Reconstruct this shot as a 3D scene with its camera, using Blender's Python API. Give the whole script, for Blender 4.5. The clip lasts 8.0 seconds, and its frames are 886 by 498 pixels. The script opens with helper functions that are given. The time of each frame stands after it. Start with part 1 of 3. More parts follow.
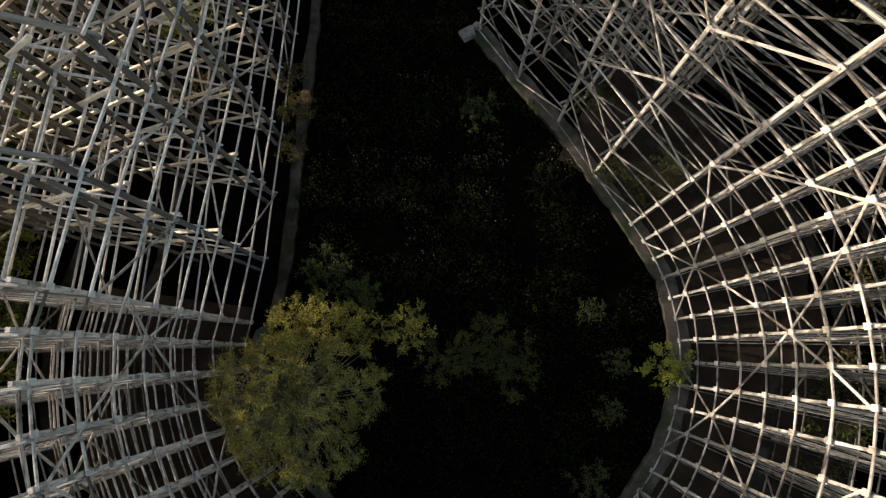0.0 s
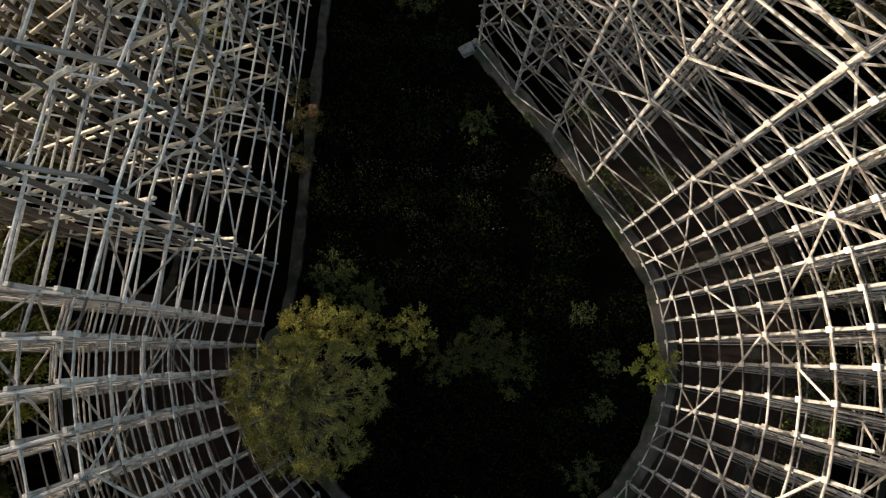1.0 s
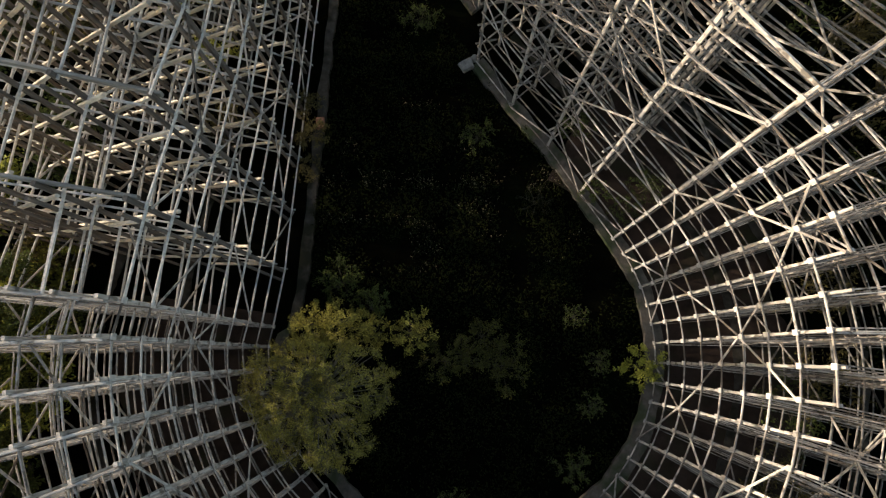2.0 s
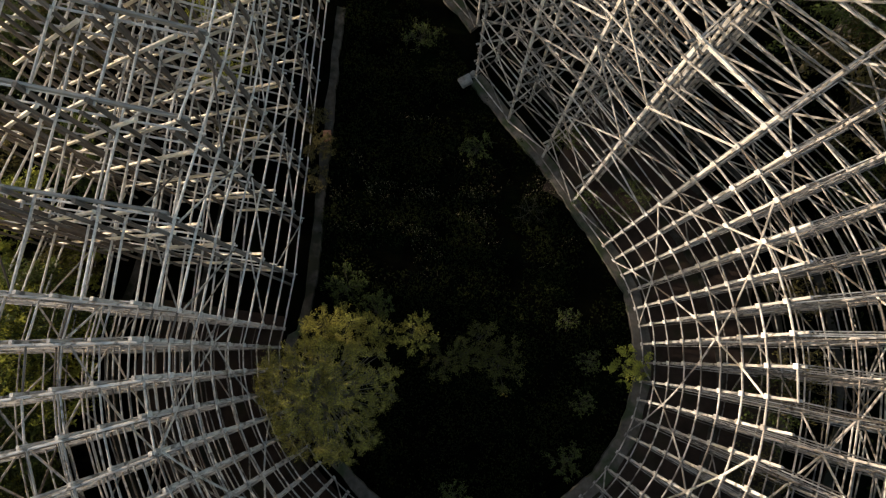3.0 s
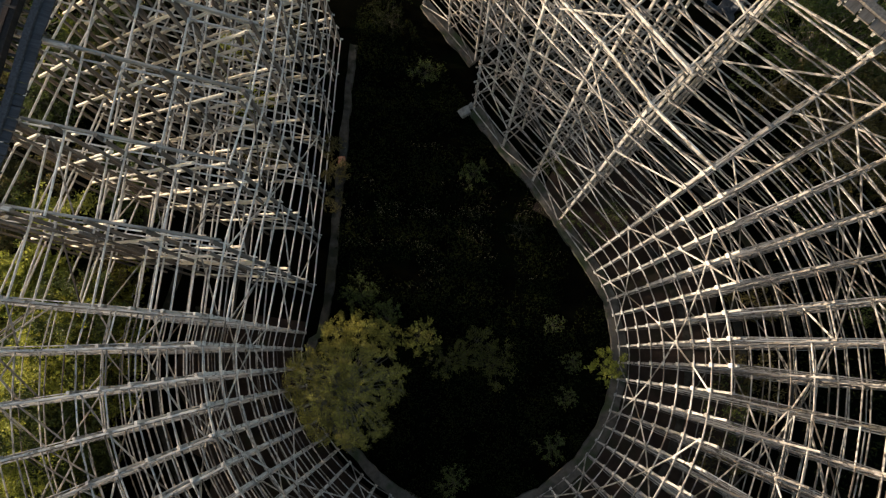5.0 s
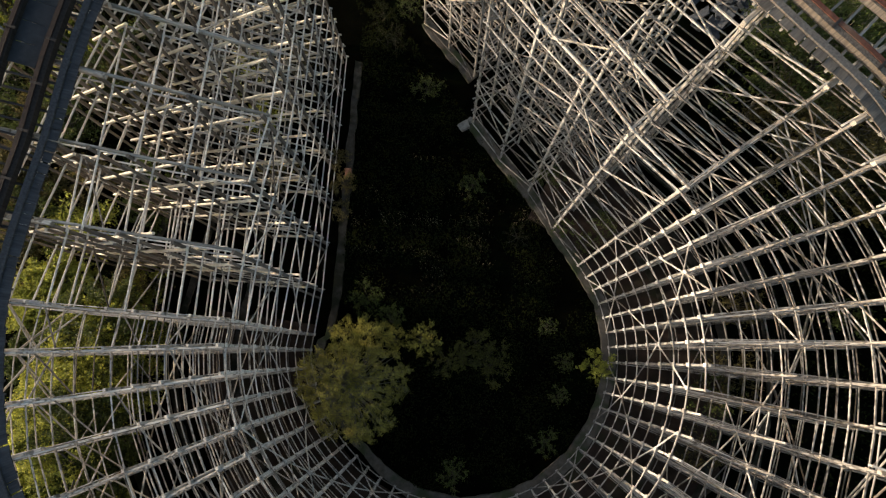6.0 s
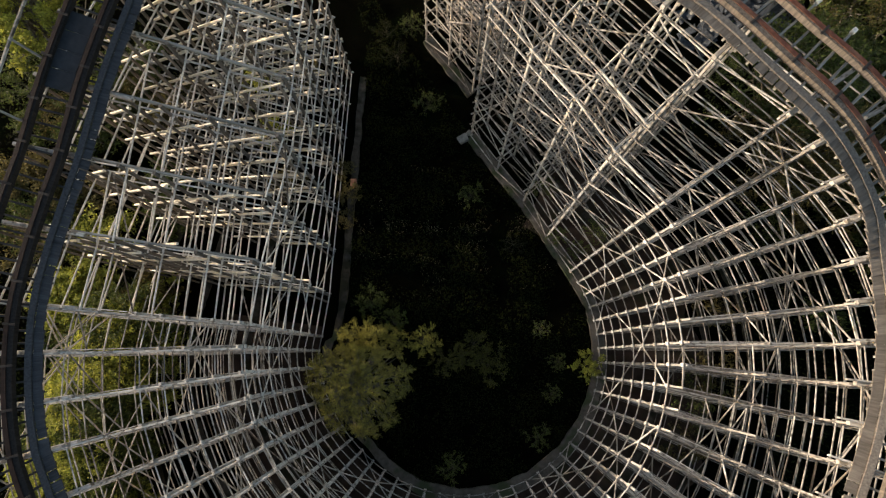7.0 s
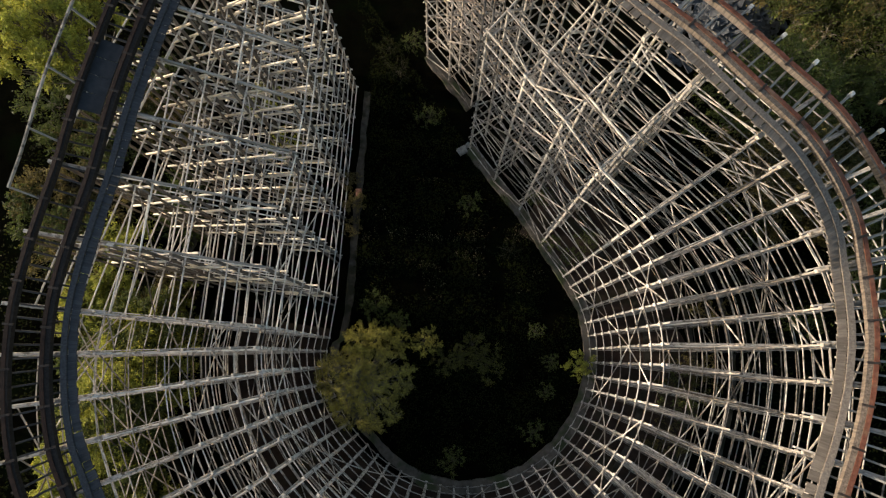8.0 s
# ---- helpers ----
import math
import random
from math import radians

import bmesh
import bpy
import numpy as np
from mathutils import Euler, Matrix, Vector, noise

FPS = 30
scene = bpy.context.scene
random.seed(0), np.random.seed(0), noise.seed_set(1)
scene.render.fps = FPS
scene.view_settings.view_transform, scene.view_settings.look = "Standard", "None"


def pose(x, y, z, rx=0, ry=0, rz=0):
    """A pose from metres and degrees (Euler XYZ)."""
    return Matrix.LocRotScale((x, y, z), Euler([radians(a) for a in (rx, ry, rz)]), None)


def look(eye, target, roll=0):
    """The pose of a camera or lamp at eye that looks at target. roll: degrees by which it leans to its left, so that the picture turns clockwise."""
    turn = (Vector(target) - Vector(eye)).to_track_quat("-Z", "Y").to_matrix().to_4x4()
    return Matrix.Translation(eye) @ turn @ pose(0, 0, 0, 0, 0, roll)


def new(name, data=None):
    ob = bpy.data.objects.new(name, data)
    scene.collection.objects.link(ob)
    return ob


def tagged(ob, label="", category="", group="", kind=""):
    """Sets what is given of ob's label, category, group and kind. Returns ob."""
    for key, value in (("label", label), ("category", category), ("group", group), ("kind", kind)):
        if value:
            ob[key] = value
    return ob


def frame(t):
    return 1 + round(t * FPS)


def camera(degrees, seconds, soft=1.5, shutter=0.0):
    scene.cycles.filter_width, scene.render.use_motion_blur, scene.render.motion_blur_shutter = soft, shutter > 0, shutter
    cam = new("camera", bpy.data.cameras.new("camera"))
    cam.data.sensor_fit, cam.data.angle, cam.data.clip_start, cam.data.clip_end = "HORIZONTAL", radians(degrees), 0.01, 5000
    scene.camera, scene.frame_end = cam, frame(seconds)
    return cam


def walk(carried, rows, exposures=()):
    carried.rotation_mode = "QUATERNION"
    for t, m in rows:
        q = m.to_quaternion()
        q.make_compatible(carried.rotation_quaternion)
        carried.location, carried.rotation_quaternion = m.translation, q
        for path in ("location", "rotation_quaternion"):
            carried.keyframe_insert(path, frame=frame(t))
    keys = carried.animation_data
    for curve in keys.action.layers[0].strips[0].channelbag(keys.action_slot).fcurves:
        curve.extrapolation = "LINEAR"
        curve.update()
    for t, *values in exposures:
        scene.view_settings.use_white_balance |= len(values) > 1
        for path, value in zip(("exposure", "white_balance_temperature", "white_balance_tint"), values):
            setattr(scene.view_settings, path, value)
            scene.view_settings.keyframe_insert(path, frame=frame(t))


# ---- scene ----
# A slow vertical climb over the turn of an abandoned white timber roller coaster.
cam = camera(86.5, 8.0, soft=1.25)
CLIMB = [  # seconds, height, tilt, lean, turn
    (0.0, 13.562, 13.47, 0.62, 0.00),
    (0.5, 13.950, 13.47, 0.62, 0.00),
    (1.0, 14.378, 13.47, 0.66, 0.01),
    (1.5, 14.806, 13.47, 0.69, 0.02),
    (3.0, 16.217, 13.47, 0.70, 0.02),
    (3.5, 16.760, 13.47, 0.72, 0.02),
    (4.0, 17.323, 13.47, 0.76, 0.03),
    (4.5, 17.908, 13.47, 0.79, 0.04),
    (6.0, 19.742, 13.47, 0.84, 0.05),
    (6.5, 20.363, 13.47, 0.82, 0.05),
    (7.0, 20.999, 13.47, 0.81, 0.04),
    (7.5, 21.635, 13.47, 0.80, 0.04),
    (8.0, 22.303, 13.47, 0.80, 0.04),
]
walk(cam, [(t, pose(0, 0, z, rx, ry, rz)) for t, z, rx, ry, rz in CLIMB])

# ---- light: a low warm evening sun beyond one straight, a dim sky ----
SUN_TO = Vector((-1.0, 0.215, 0.155)).normalized()
scene.view_settings.exposure = 2.06
world = bpy.data.worlds.new("world")
scene.world = world
world.use_nodes = True
wt = world.node_tree
sky = wt.nodes.new("ShaderNodeTexSky")
sky.sky_type = "NISHITA"
sky.sun_disc = False
sky.dust_density, sky.ozone_density = 2.0, 0.8  # a hazy evening
sky.sun_elevation = math.asin(SUN_TO.z)
sky.sun_rotation = math.atan2(SUN_TO.x, SUN_TO.y)
wt.links.new(sky.outputs[0], wt.nodes["Background"].inputs[0])
wt.nodes["Background"].inputs[1].default_value = 0.074
sun = new("sun", bpy.data.lights.new("sun", "SUN"))
sun.data.energy, sun.data.angle, sun.data.color = 2.0, radians(0.6), (1.0, 0.86, 0.70)
sun.matrix_world = look(SUN_TO * 60, (0, 0, 0))


# ---- materials ----
def material(name, dark, light, scale=(3, 3, 3), fine=40.0, rough=0.8, vary=0.25, bump=0.3, metal=0.0,
             stain=None, stain_size=0.8, stain_from=0.52, stain_to=0.7, world_space=False, leaf=False, spec=0.12):
    m = bpy.data.materials.new(name)
    m.use_nodes = True
    nt = m.node_tree
    n, link = nt.nodes, nt.links.new
    bsdf = n["Principled BSDF"]
    bsdf.inputs["Roughness"].default_value = rough
    bsdf.inputs["Metallic"].default_value = metal
    bsdf.inputs["Specular IOR Level"].default_value = spec
    if world_space:
        at = n.new("ShaderNodeNewGeometry").outputs["Position"]
    else:
        tc, info = n.new("ShaderNodeTexCoord"), n.new("ShaderNodeObjectInfo")
        push = n.new("ShaderNodeVectorMath")
        push.operation = "MULTIPLY_ADD"
        push.inputs[1].default_value = (1, 1, 1)
        many = n.new("ShaderNodeMath")
        many.operation = "MULTIPLY"
        many.inputs[1].default_value = 91.0
        link(info.outputs["Random"], many.inputs[0])
        link(tc.outputs["Object"], push.inputs[0])
        link(many.outputs[0], push.inputs[2])
        at = push.outputs[0]
    size = n.new("ShaderNodeVectorMath")
    size.operation = "MULTIPLY"
    size.inputs[1].default_value = scale
    link(at, size.inputs[0])
    grain = n.new("ShaderNodeTexNoise")
    grain.inputs["Scale"].default_value = 1.0
    grain.inputs["Detail"].default_value = 6.0
    grain.inputs["Roughness"].default_value = 0.65
    link(size.outputs[0], grain.inputs["Vector"])
    ramp = n.new("ShaderNodeValToRGB")
    ramp.color_ramp.elements[0].position, ramp.color_ramp.elements[1].position = 0.3, 0.7
    ramp.color_ramp.elements[0].color = (*dark, 1)
    ramp.color_ramp.elements[1].color = (*light, 1)
    link(grain.outputs["Fac"], ramp.inputs[0])
    colour = ramp.outputs[0]
    if stain:
        big = n.new("ShaderNodeTexNoise")
        big.inputs["Scale"].default_value = 1.0 / stain_size
        big.inputs["Detail"].default_value = 4.0
        link(at, big.inputs["Vector"])
        cut = n.new("ShaderNodeMapRange")
        cut.inputs["From Min"].default_value, cut.inputs["From Max"].default_value = stain_from, stain_to
        link(big.outputs["Fac"], cut.inputs["Value"])
        mix = n.new("ShaderNodeMix")
        mix.data_type = "RGBA"
        link(cut.outputs[0], mix.inputs["Factor"])
        link(colour, mix.inputs["A"])
        mix.inputs["B"].default_value = (*stain, 1)
        colour = mix.outputs["Result"]
    if vary:
        if leaf:
            rnd = n.new("ShaderNodeNewGeometry").outputs["Random Per Island"]
        else:
            rnd = n.new("ShaderNodeObjectInfo").outputs["Random"]
        span = n.new("ShaderNodeMapRange")
        span.inputs["To Min"].default_value, span.inputs["To Max"].default_value = 1 - vary, 1 + vary
        link(rnd, span.inputs["Value"])
        hsv = n.new("ShaderNodeHueSaturation")
        link(span.outputs[0], hsv.inputs["Value"])
        link(colour, hsv.inputs["Color"])
        colour = hsv.outputs[0]
    link(colour, bsdf.inputs["Base Color"])
    if bump:
        fine_noise = n.new("ShaderNodeTexNoise")
        fine_noise.inputs["Scale"].default_value = fine
        fine_noise.inputs["Detail"].default_value = 4.0
        link(at, fine_noise.inputs["Vector"])
        b = n.new("ShaderNodeBump")
        b.inputs["Strength"].default_value = bump
        b.inputs["Distance"].default_value = 0.01
        link(fine_noise.outputs["Fac"], b.inputs["Height"])
        link(b.outputs[0], bsdf.inputs["Normal"])
    if leaf:
        through_leaf = n.new("ShaderNodeBsdfTranslucent")
        link(colour, through_leaf.inputs["Color"])
        both = n.new("ShaderNodeMixShader")
        both.inputs[0].default_value = 0.35
        link(bsdf.outputs[0], both.inputs[1])
        link(through_leaf.outputs[0], both.inputs[2])
        link(both.outputs[0], n["Material Output"].inputs["Surface"])
    return m


PAINT = material("weathered_white_timber", (0.215, 0.188, 0.16), (0.65, 0.602, 0.54), (30, 30, 4), 70, 0.75, 0.28, 0.5,
                 stain=(0.17, 0.15, 0.125), stain_size=0.2, stain_from=0.55, stain_to=0.63)
# White blocks; on west ledgers it paints in missing bounce light.
BRIGHT_WHITE = material("bright_white_timber", (0.35, 0.32, 0.285), (0.75, 0.705, 0.645), (9, 9, 9), 60, 0.7, 0.2, 0.3)
# Warm low sun on the west braces is put into this cream colour.
CREAM = material("sunlit_cream_timber", (0.48, 0.41, 0.315), (0.86, 0.77, 0.63), (14, 14, 3), 60, 0.75, 0.22, 0.35)
# Bare boards, and west posts whose shade is put into this dark grey.
GREY = material("bare_and_shaded_timber", (0.066, 0.055, 0.046), (0.2, 0.17, 0.143), (14, 14, 1.6), 60, 0.85, 0.2, 0.35)
# Worn boards, and duller colour standing for shade in some sectors.
WORN_SHADED = material("worn_and_shaded_timber", (0.135, 0.119, 0.103), (0.43, 0.388, 0.345), (26, 26, 4), 70, 0.8, 0.3, 0.5,
                stain=(0.10, 0.09, 0.08), stain_size=0.25, stain_from=0.52, stain_to=0.62)
# Darker copy of TIE: shade on the -x side is put into its colour.
SHADED_TIE = material("shaded_dark_tie", (0.02, 0.018, 0.017), (0.07, 0.064, 0.06), (14, 14, 1.6), 60, 0.8, 0.25, 0.35)
TWIG = material("dark_twig", (0.03, 0.026, 0.018), (0.085, 0.075, 0.055), (9, 9, 2), 30, 0.9, 0.1, 0.3)
DECK = material("grey_deck_board", (0.075, 0.064, 0.054), (0.18, 0.156, 0.132), (12, 12, 1.5), 50, 0.8, 0.25, 0.4)
TIE = material("grey_tie_timber", (0.13, 0.12, 0.105), (0.34, 0.32, 0.285), (14, 14, 1.6), 60, 0.8, 0.25, 0.35)
RUST = material("rusty_steel", (0.05, 0.02, 0.014), (0.17, 0.07, 0.045), (5, 5, 5), 80, 0.6, 0.1, 0.25, metal=0.1,
                stain=(0.15, 0.095, 0.065), stain_size=0.5)
# Darker copy of RUST for the unlit side of the turn, shade painted in.
SHADED_STEEL = material("shaded_steel", (0.008, 0.005, 0.0045), (0.034, 0.018, 0.014), (5, 5, 5), 80, 0.5, 0.1, 0.25, metal=0.2)
SLATE = material("blue_grey_rubble", (0.035, 0.04, 0.048), (0.15, 0.16, 0.175), (6, 6, 6), 30, 0.85, 0.35, 0.5)
PANEL = material("blue_grey_sheet", (0.015, 0.017, 0.02), (0.034, 0.037, 0.042), (3, 3, 3), 30, 0.5, 0.1, 0.1)
RAIL = material("tan_rail_timber", (0.05, 0.042, 0.035), (0.22, 0.18, 0.145), (16, 16, 1.5), 60, 0.8, 0.1, 0.3, world_space=False)
# Darker copy of RAIL: the unlit half's shade is in this colour.
SHADED_RAIL = material("shaded_rail_timber", (0.009, 0.008, 0.008), (0.03, 0.026, 0.024), (16, 16, 1.5), 60, 0.8, 0.1, 0.3)
KERB = material("grey_kerb_timber", (0.08, 0.07, 0.062), (0.19, 0.17, 0.15), (16, 16, 1.5), 60, 0.85, 0.1, 0.4)
# Kerb and deck on the unlit side: shade and sky tint painted in.
SHADED_BOARD = material("blue_grey_shaded_timber", (0.024, 0.025, 0.028), (0.066, 0.068, 0.075), (16, 16, 1.5), 60, 0.85, 0.15, 0.4)
IRON = material("dark_iron", (0.02, 0.018, 0.016), (0.06, 0.05, 0.045), (8, 8, 8), 60, 0.6, 0.1, 0.2, metal=0.4)
CONCRETE = material("mossy_concrete", (0.062, 0.054, 0.044), (0.15, 0.13, 0.106), (3, 3, 3), 30, 0.9, 0.08, 0.5,
                    stain=(0.05, 0.06, 0.03), stain_size=0.9, stain_from=0.5, stain_to=0.62)
DARK_CONCRETE = material("dark_concrete", (0.024, 0.021, 0.017), (0.08, 0.071, 0.058), (3, 3, 3), 30, 0.9, 0.08, 0.5,
               stain=(0.02, 0.02, 0.012), stain_size=0.7, stain_from=0.45, stain_to=0.6)
PALE = material("pale_concrete", (0.14, 0.13, 0.115), (0.34, 0.325, 0.295), (5, 5, 5), 40, 0.9, 0.1, 0.5)
BRICK = material("dull_red_brick", (0.16, 0.075, 0.05), (0.30, 0.16, 0.11), (6, 6, 6), 40, 0.9, 0.1, 0.5)
# Near-black soil: the trestle's shade on the ground is put into its colour.
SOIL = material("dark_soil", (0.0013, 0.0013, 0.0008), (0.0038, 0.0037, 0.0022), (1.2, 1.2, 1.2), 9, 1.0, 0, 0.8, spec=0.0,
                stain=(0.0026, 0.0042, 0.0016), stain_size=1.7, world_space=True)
BARE = material("reddish_bare_earth", (0.02, 0.013, 0.0095), (0.058, 0.039, 0.029), (1.4, 1.4, 1.4), 14, 0.95, 0, 0.8,
                stain=(0.03, 0.03, 0.015), stain_size=1.2, world_space=True)
BARK = material("grey_brown_bark", (0.09, 0.075, 0.055), (0.24, 0.21, 0.17), (9, 9, 2), 30, 0.9, 0.1, 0.6)
YELLOW = material("yellow_green_leaf", (0.17, 0.182, 0.03), (0.50, 0.50, 0.095), (2, 2, 2), 30, 0.6, 0.35, 0, leaf=True)
AUTUMN = material("olive_yellow_leaf", (0.125, 0.112, 0.023), (0.49, 0.438, 0.097), (2, 2, 2), 30, 0.6, 0.7, 0, leaf=True)
GREEN = material("green_leaf", (0.045, 0.064, 0.016), (0.11, 0.128, 0.034), (2, 2, 2), 30, 0.55, 0.4, 0, leaf=True)
# Low growth on shaded ground, with that shade put into its leaf colour.
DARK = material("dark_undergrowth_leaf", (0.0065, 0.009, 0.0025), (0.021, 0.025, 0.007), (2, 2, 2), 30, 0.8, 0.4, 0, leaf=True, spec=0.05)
# Clearing shrubs: yellow-green dimmed so that its colour holds their shade.
DIM_YELLOW = material("dim_yellow_leaf", (0.04, 0.043, 0.01), (0.11, 0.11, 0.026), (2, 2, 2), 30, 0.6, 0.45, 0, leaf=True)
OLIVE = material("dry_olive_leaf", (0.07, 0.06, 0.02), (0.16, 0.13, 0.045), (2, 2, 2), 30, 0.65, 0.4, 0, leaf=True)
DRY = material("dry_flower_head", (0.12, 0.10, 0.06), (0.26, 0.22, 0.14), (2, 2, 2), 30, 0.8, 0.35, 0, leaf=True)


# ---- building blocks ----
def part(name, mesh, mat, parent, m=None, label=""):
    """One mesh object under a thing or a part; m is its pose in the world."""
    if isinstance(mesh, bmesh.types.BMesh):
        bm, mesh = mesh, bpy.data.meshes.new(name)
        bm.to_mesh(mesh)
        bm.free()
    if mat and not mesh.materials:
        mesh.materials.append(mat)
    ob = new(name, mesh)
    ob.parent = parent
    here = m if m is not None else Matrix()
    if parent is not None:
        up = parent
        chain = Matrix()
        while up is not None:
            chain = up.matrix_basis @ chain
            up = up.parent
        here = chain.inverted() @ here
    ob.matrix_basis = here
    if label:
        tagged(ob, label)
    return ob


def thing(name, at, label, category, group="", kind=""):
    ob = new(name)
    ob.empty_display_size = 0.2
    ob.matrix_basis = Matrix.Translation(at)
    return tagged(ob, label, category, group, kind)


BOXES = {}


def timber_mesh(w, h, length, mat):
    """A sawn timber along z with slightly eased corners, shared by all of its length."""
    length = max(0.05, round(length / 0.03) * 0.03)
    key = (w, h, round(length, 3), mat.name)
    if key not in BOXES:
        e = min(w, h) * 0.12
        x, y, z = w / 2, h / 2, length / 2
        ring = [(-x + e, -y), (x - e, -y), (x, -y + e), (x, y - e), (x - e, y), (-x + e, y), (-x, y - e), (-x, -y + e)]
        verts = [(a, b, -z) for a, b in ring] + [(a, b, z) for a, b in ring]
        faces = [(i, (i + 1) % 8, 8 + (i + 1) % 8, 8 + i) for i in range(8)] + [tuple(range(7, -1, -1)), tuple(range(8, 16))]
        me = bpy.data.meshes.new("timber")
        me.from_pydata(verts, [], faces)
        me.materials.append(mat)
        BOXES[key] = me
    return BOXES[key]


def timber(name, parent, a, b, w, h, mat, side=(0, 0, 1), over=0.0, label=""):
    """A timber from a to b; its h side faces along the given direction."""
    a, b = Vector(a), Vector(b)
    if name in ("ledger", "brace"):  # nothing hangs quite true any more
        if mat is PAINT:
            # Higher odds by sector paint shade into the timber there.
            chance = wear.random()
            if chance < 0.10:
                mat = GREY
            elif chance < (0.85 if a.x > -3.5 and a.y > 11.0 else 0.62 if a.x > 0 and a.y > 5.0 else 0.78 if a.x > 0 and a.y < -2.5 else 0.62 if a.x > -1 else 0.15):
                mat = WORN_SHADED
        a, b = [e + Vector((0, 0, wear.gauss(0, 0.016))) for e in (a, b)]
        if name == "brace":
            b = b + Vector((0, 0, wear.gauss(0, 0.03)))
    z = b - a
    length = z.length + 2 * over
    z.normalize()
    y = Vector(side) - z * z.dot(Vector(side))
    if y.length < 1e-4:
        y = Vector((1, 0, 0)) - z * z.x
    y.normalize()
    x = y.cross(z)
    m = Matrix((x, y, z)).transposed().to_4x4()
    m.translation = (a + b) / 2
    return part(name, timber_mesh(w, h, length, mat), mat, parent, m, label)


rng = random.Random(7)
wear = random.Random(12)
UP = Vector((0, 0, 1))

# ---- the plan of the turn ----
CENTRE, RADIUS, STEP = Vector((0.51, 0.65)), 5.97, 5.79
TRACK = [Vector(p) for p in (  # centre line of the track, from one straight round the turn to the other
    (-4.4, 26.8, 10.0), (0.2, 19.4, 10.2), (3.1, 15.3, 10.3), (6.15, 11.35, 10.4), (7.75, 9.7, 10.4), (9.07, 8.15, 10.35),
    (10.68, 6.46, 10.1), (12.05, 4.57, 9.45), (12.7, 2.9, 8.85), (12.95, 0.9, 8.4), (12.83, -0.68, 8.1), (12.47, -2.08, 7.9), (11.83, -3.68, 7.72),
    (10.55, -6.3, 7.4), (6.81, -10.26, 7.1), (0.51, -12.25, 6.9), (-6.1, -10.8, 6.8), (-10.4, -7.0, 6.8), (-12.48, -3.75, 6.92),
    (-13.06, -2.42, 6.98), (-13.41, -1.05, 7.05), (-13.57, 0.35, 7.16), (-13.48, 1.75, 7.39), (-13.2, 3.2, 7.63), (-12.85, 4.7, 7.82), (-12.45, 6.2, 8.02),
    (-11.85, 8.8, 8.42), (-10.85, 11.95, 8.89), (-9.55, 15.8, 9.3), (-8.2, 19.8, 9.7), (-5.8, 27.0, 10.2))]


def smooth(points, per):
    """Points along a Catmull-Rom curve."""
    out = []
    for i in range(len(points) - 1):
        p0, p1, p2, p3 = points[max(i - 1, 0)], points[i], points[i + 1], points[min(i + 2, len(points) - 1)]
        for k in range(per):
            t = k / per
            out.append(0.5 * (2 * p1 + (p2 - p0) * t + (2 * p0 - 5 * p1 + 4 * p2 - p3) * t * t + (3 * p1 - p0 - 3 * p2 + p3) * t ** 3))
    return out + [points[-1]]


LINE = smooth(TRACK, 8)


def to_track(base, n):
    """How far from base along n the track's centre line lies, and its height there."""
    best = None
    for p, q in zip(LINE, LINE[1:]):
        d = (q - p).xy
        den = n.x * d.y - n.y * d.x
        if abs(den) < 1e-6:
            continue
        w = p.xy - base
        s = (w.x * d.y - w.y * d.x) / den
        k = (w.x * n.y - w.y * n.x) / den
        if -0.01 <= k <= 1.01 and s > 0.5 and (best is None or s < best[0]):
            best = (s, p.z + (q.z - p.z) * k)
    return best


BENTS = []  # base, outward direction, is it on the curve, which run
out_r = Vector((0.75, 0.66)).normalized()
for x, y in ((-1.14, 16.05), (0.0, 14.5), (1.15, 12.95)):
    BENTS.append((Vector((x, y)), out_r, False, 0))
for x, y in ((1.08, 10.65), (2.28, 8.9), (3.45, 7.3), (4.48, 5.62)):
    BENTS.append((Vector((x, y)), out_r, False, 1))
for i in range(37):
    a = radians(34.0 - STEP * i - 0.027 * max(0, i - 24) ** 2)
    n = Vector((math.cos(a), math.sin(a)))
    r = RADIUS + 0.28 * max(0.0, min(1.0, (i - 29) / 7))
    BENTS.append((CENTRE + n * r, n, True, 1))
BENTS.append((Vector((-5.64, 1.09)), Vector((-1, 0.085)).normalized(), True, 1))
for k, y in enumerate((2.9, 4.95, 6.88, 8.72, 10.53, 12.35, 14.1)):
    BENTS.append((Vector((-5.42 + 0.08 * k, y)), Vector((-1.0, min(0.15 + 0.045 * k, 0.36))).normalized(), False, 1))

LEVEL0, LEVEL = 0.1, 0.785


def bank_at(x, y):
    """The track leans into the turn and eases off along the straights."""
    ease = min(1.0, max(0.0, (y - 3.0) / 6.0))
    return 0.2 - 0.2 * ease if x > 0 else 0.12


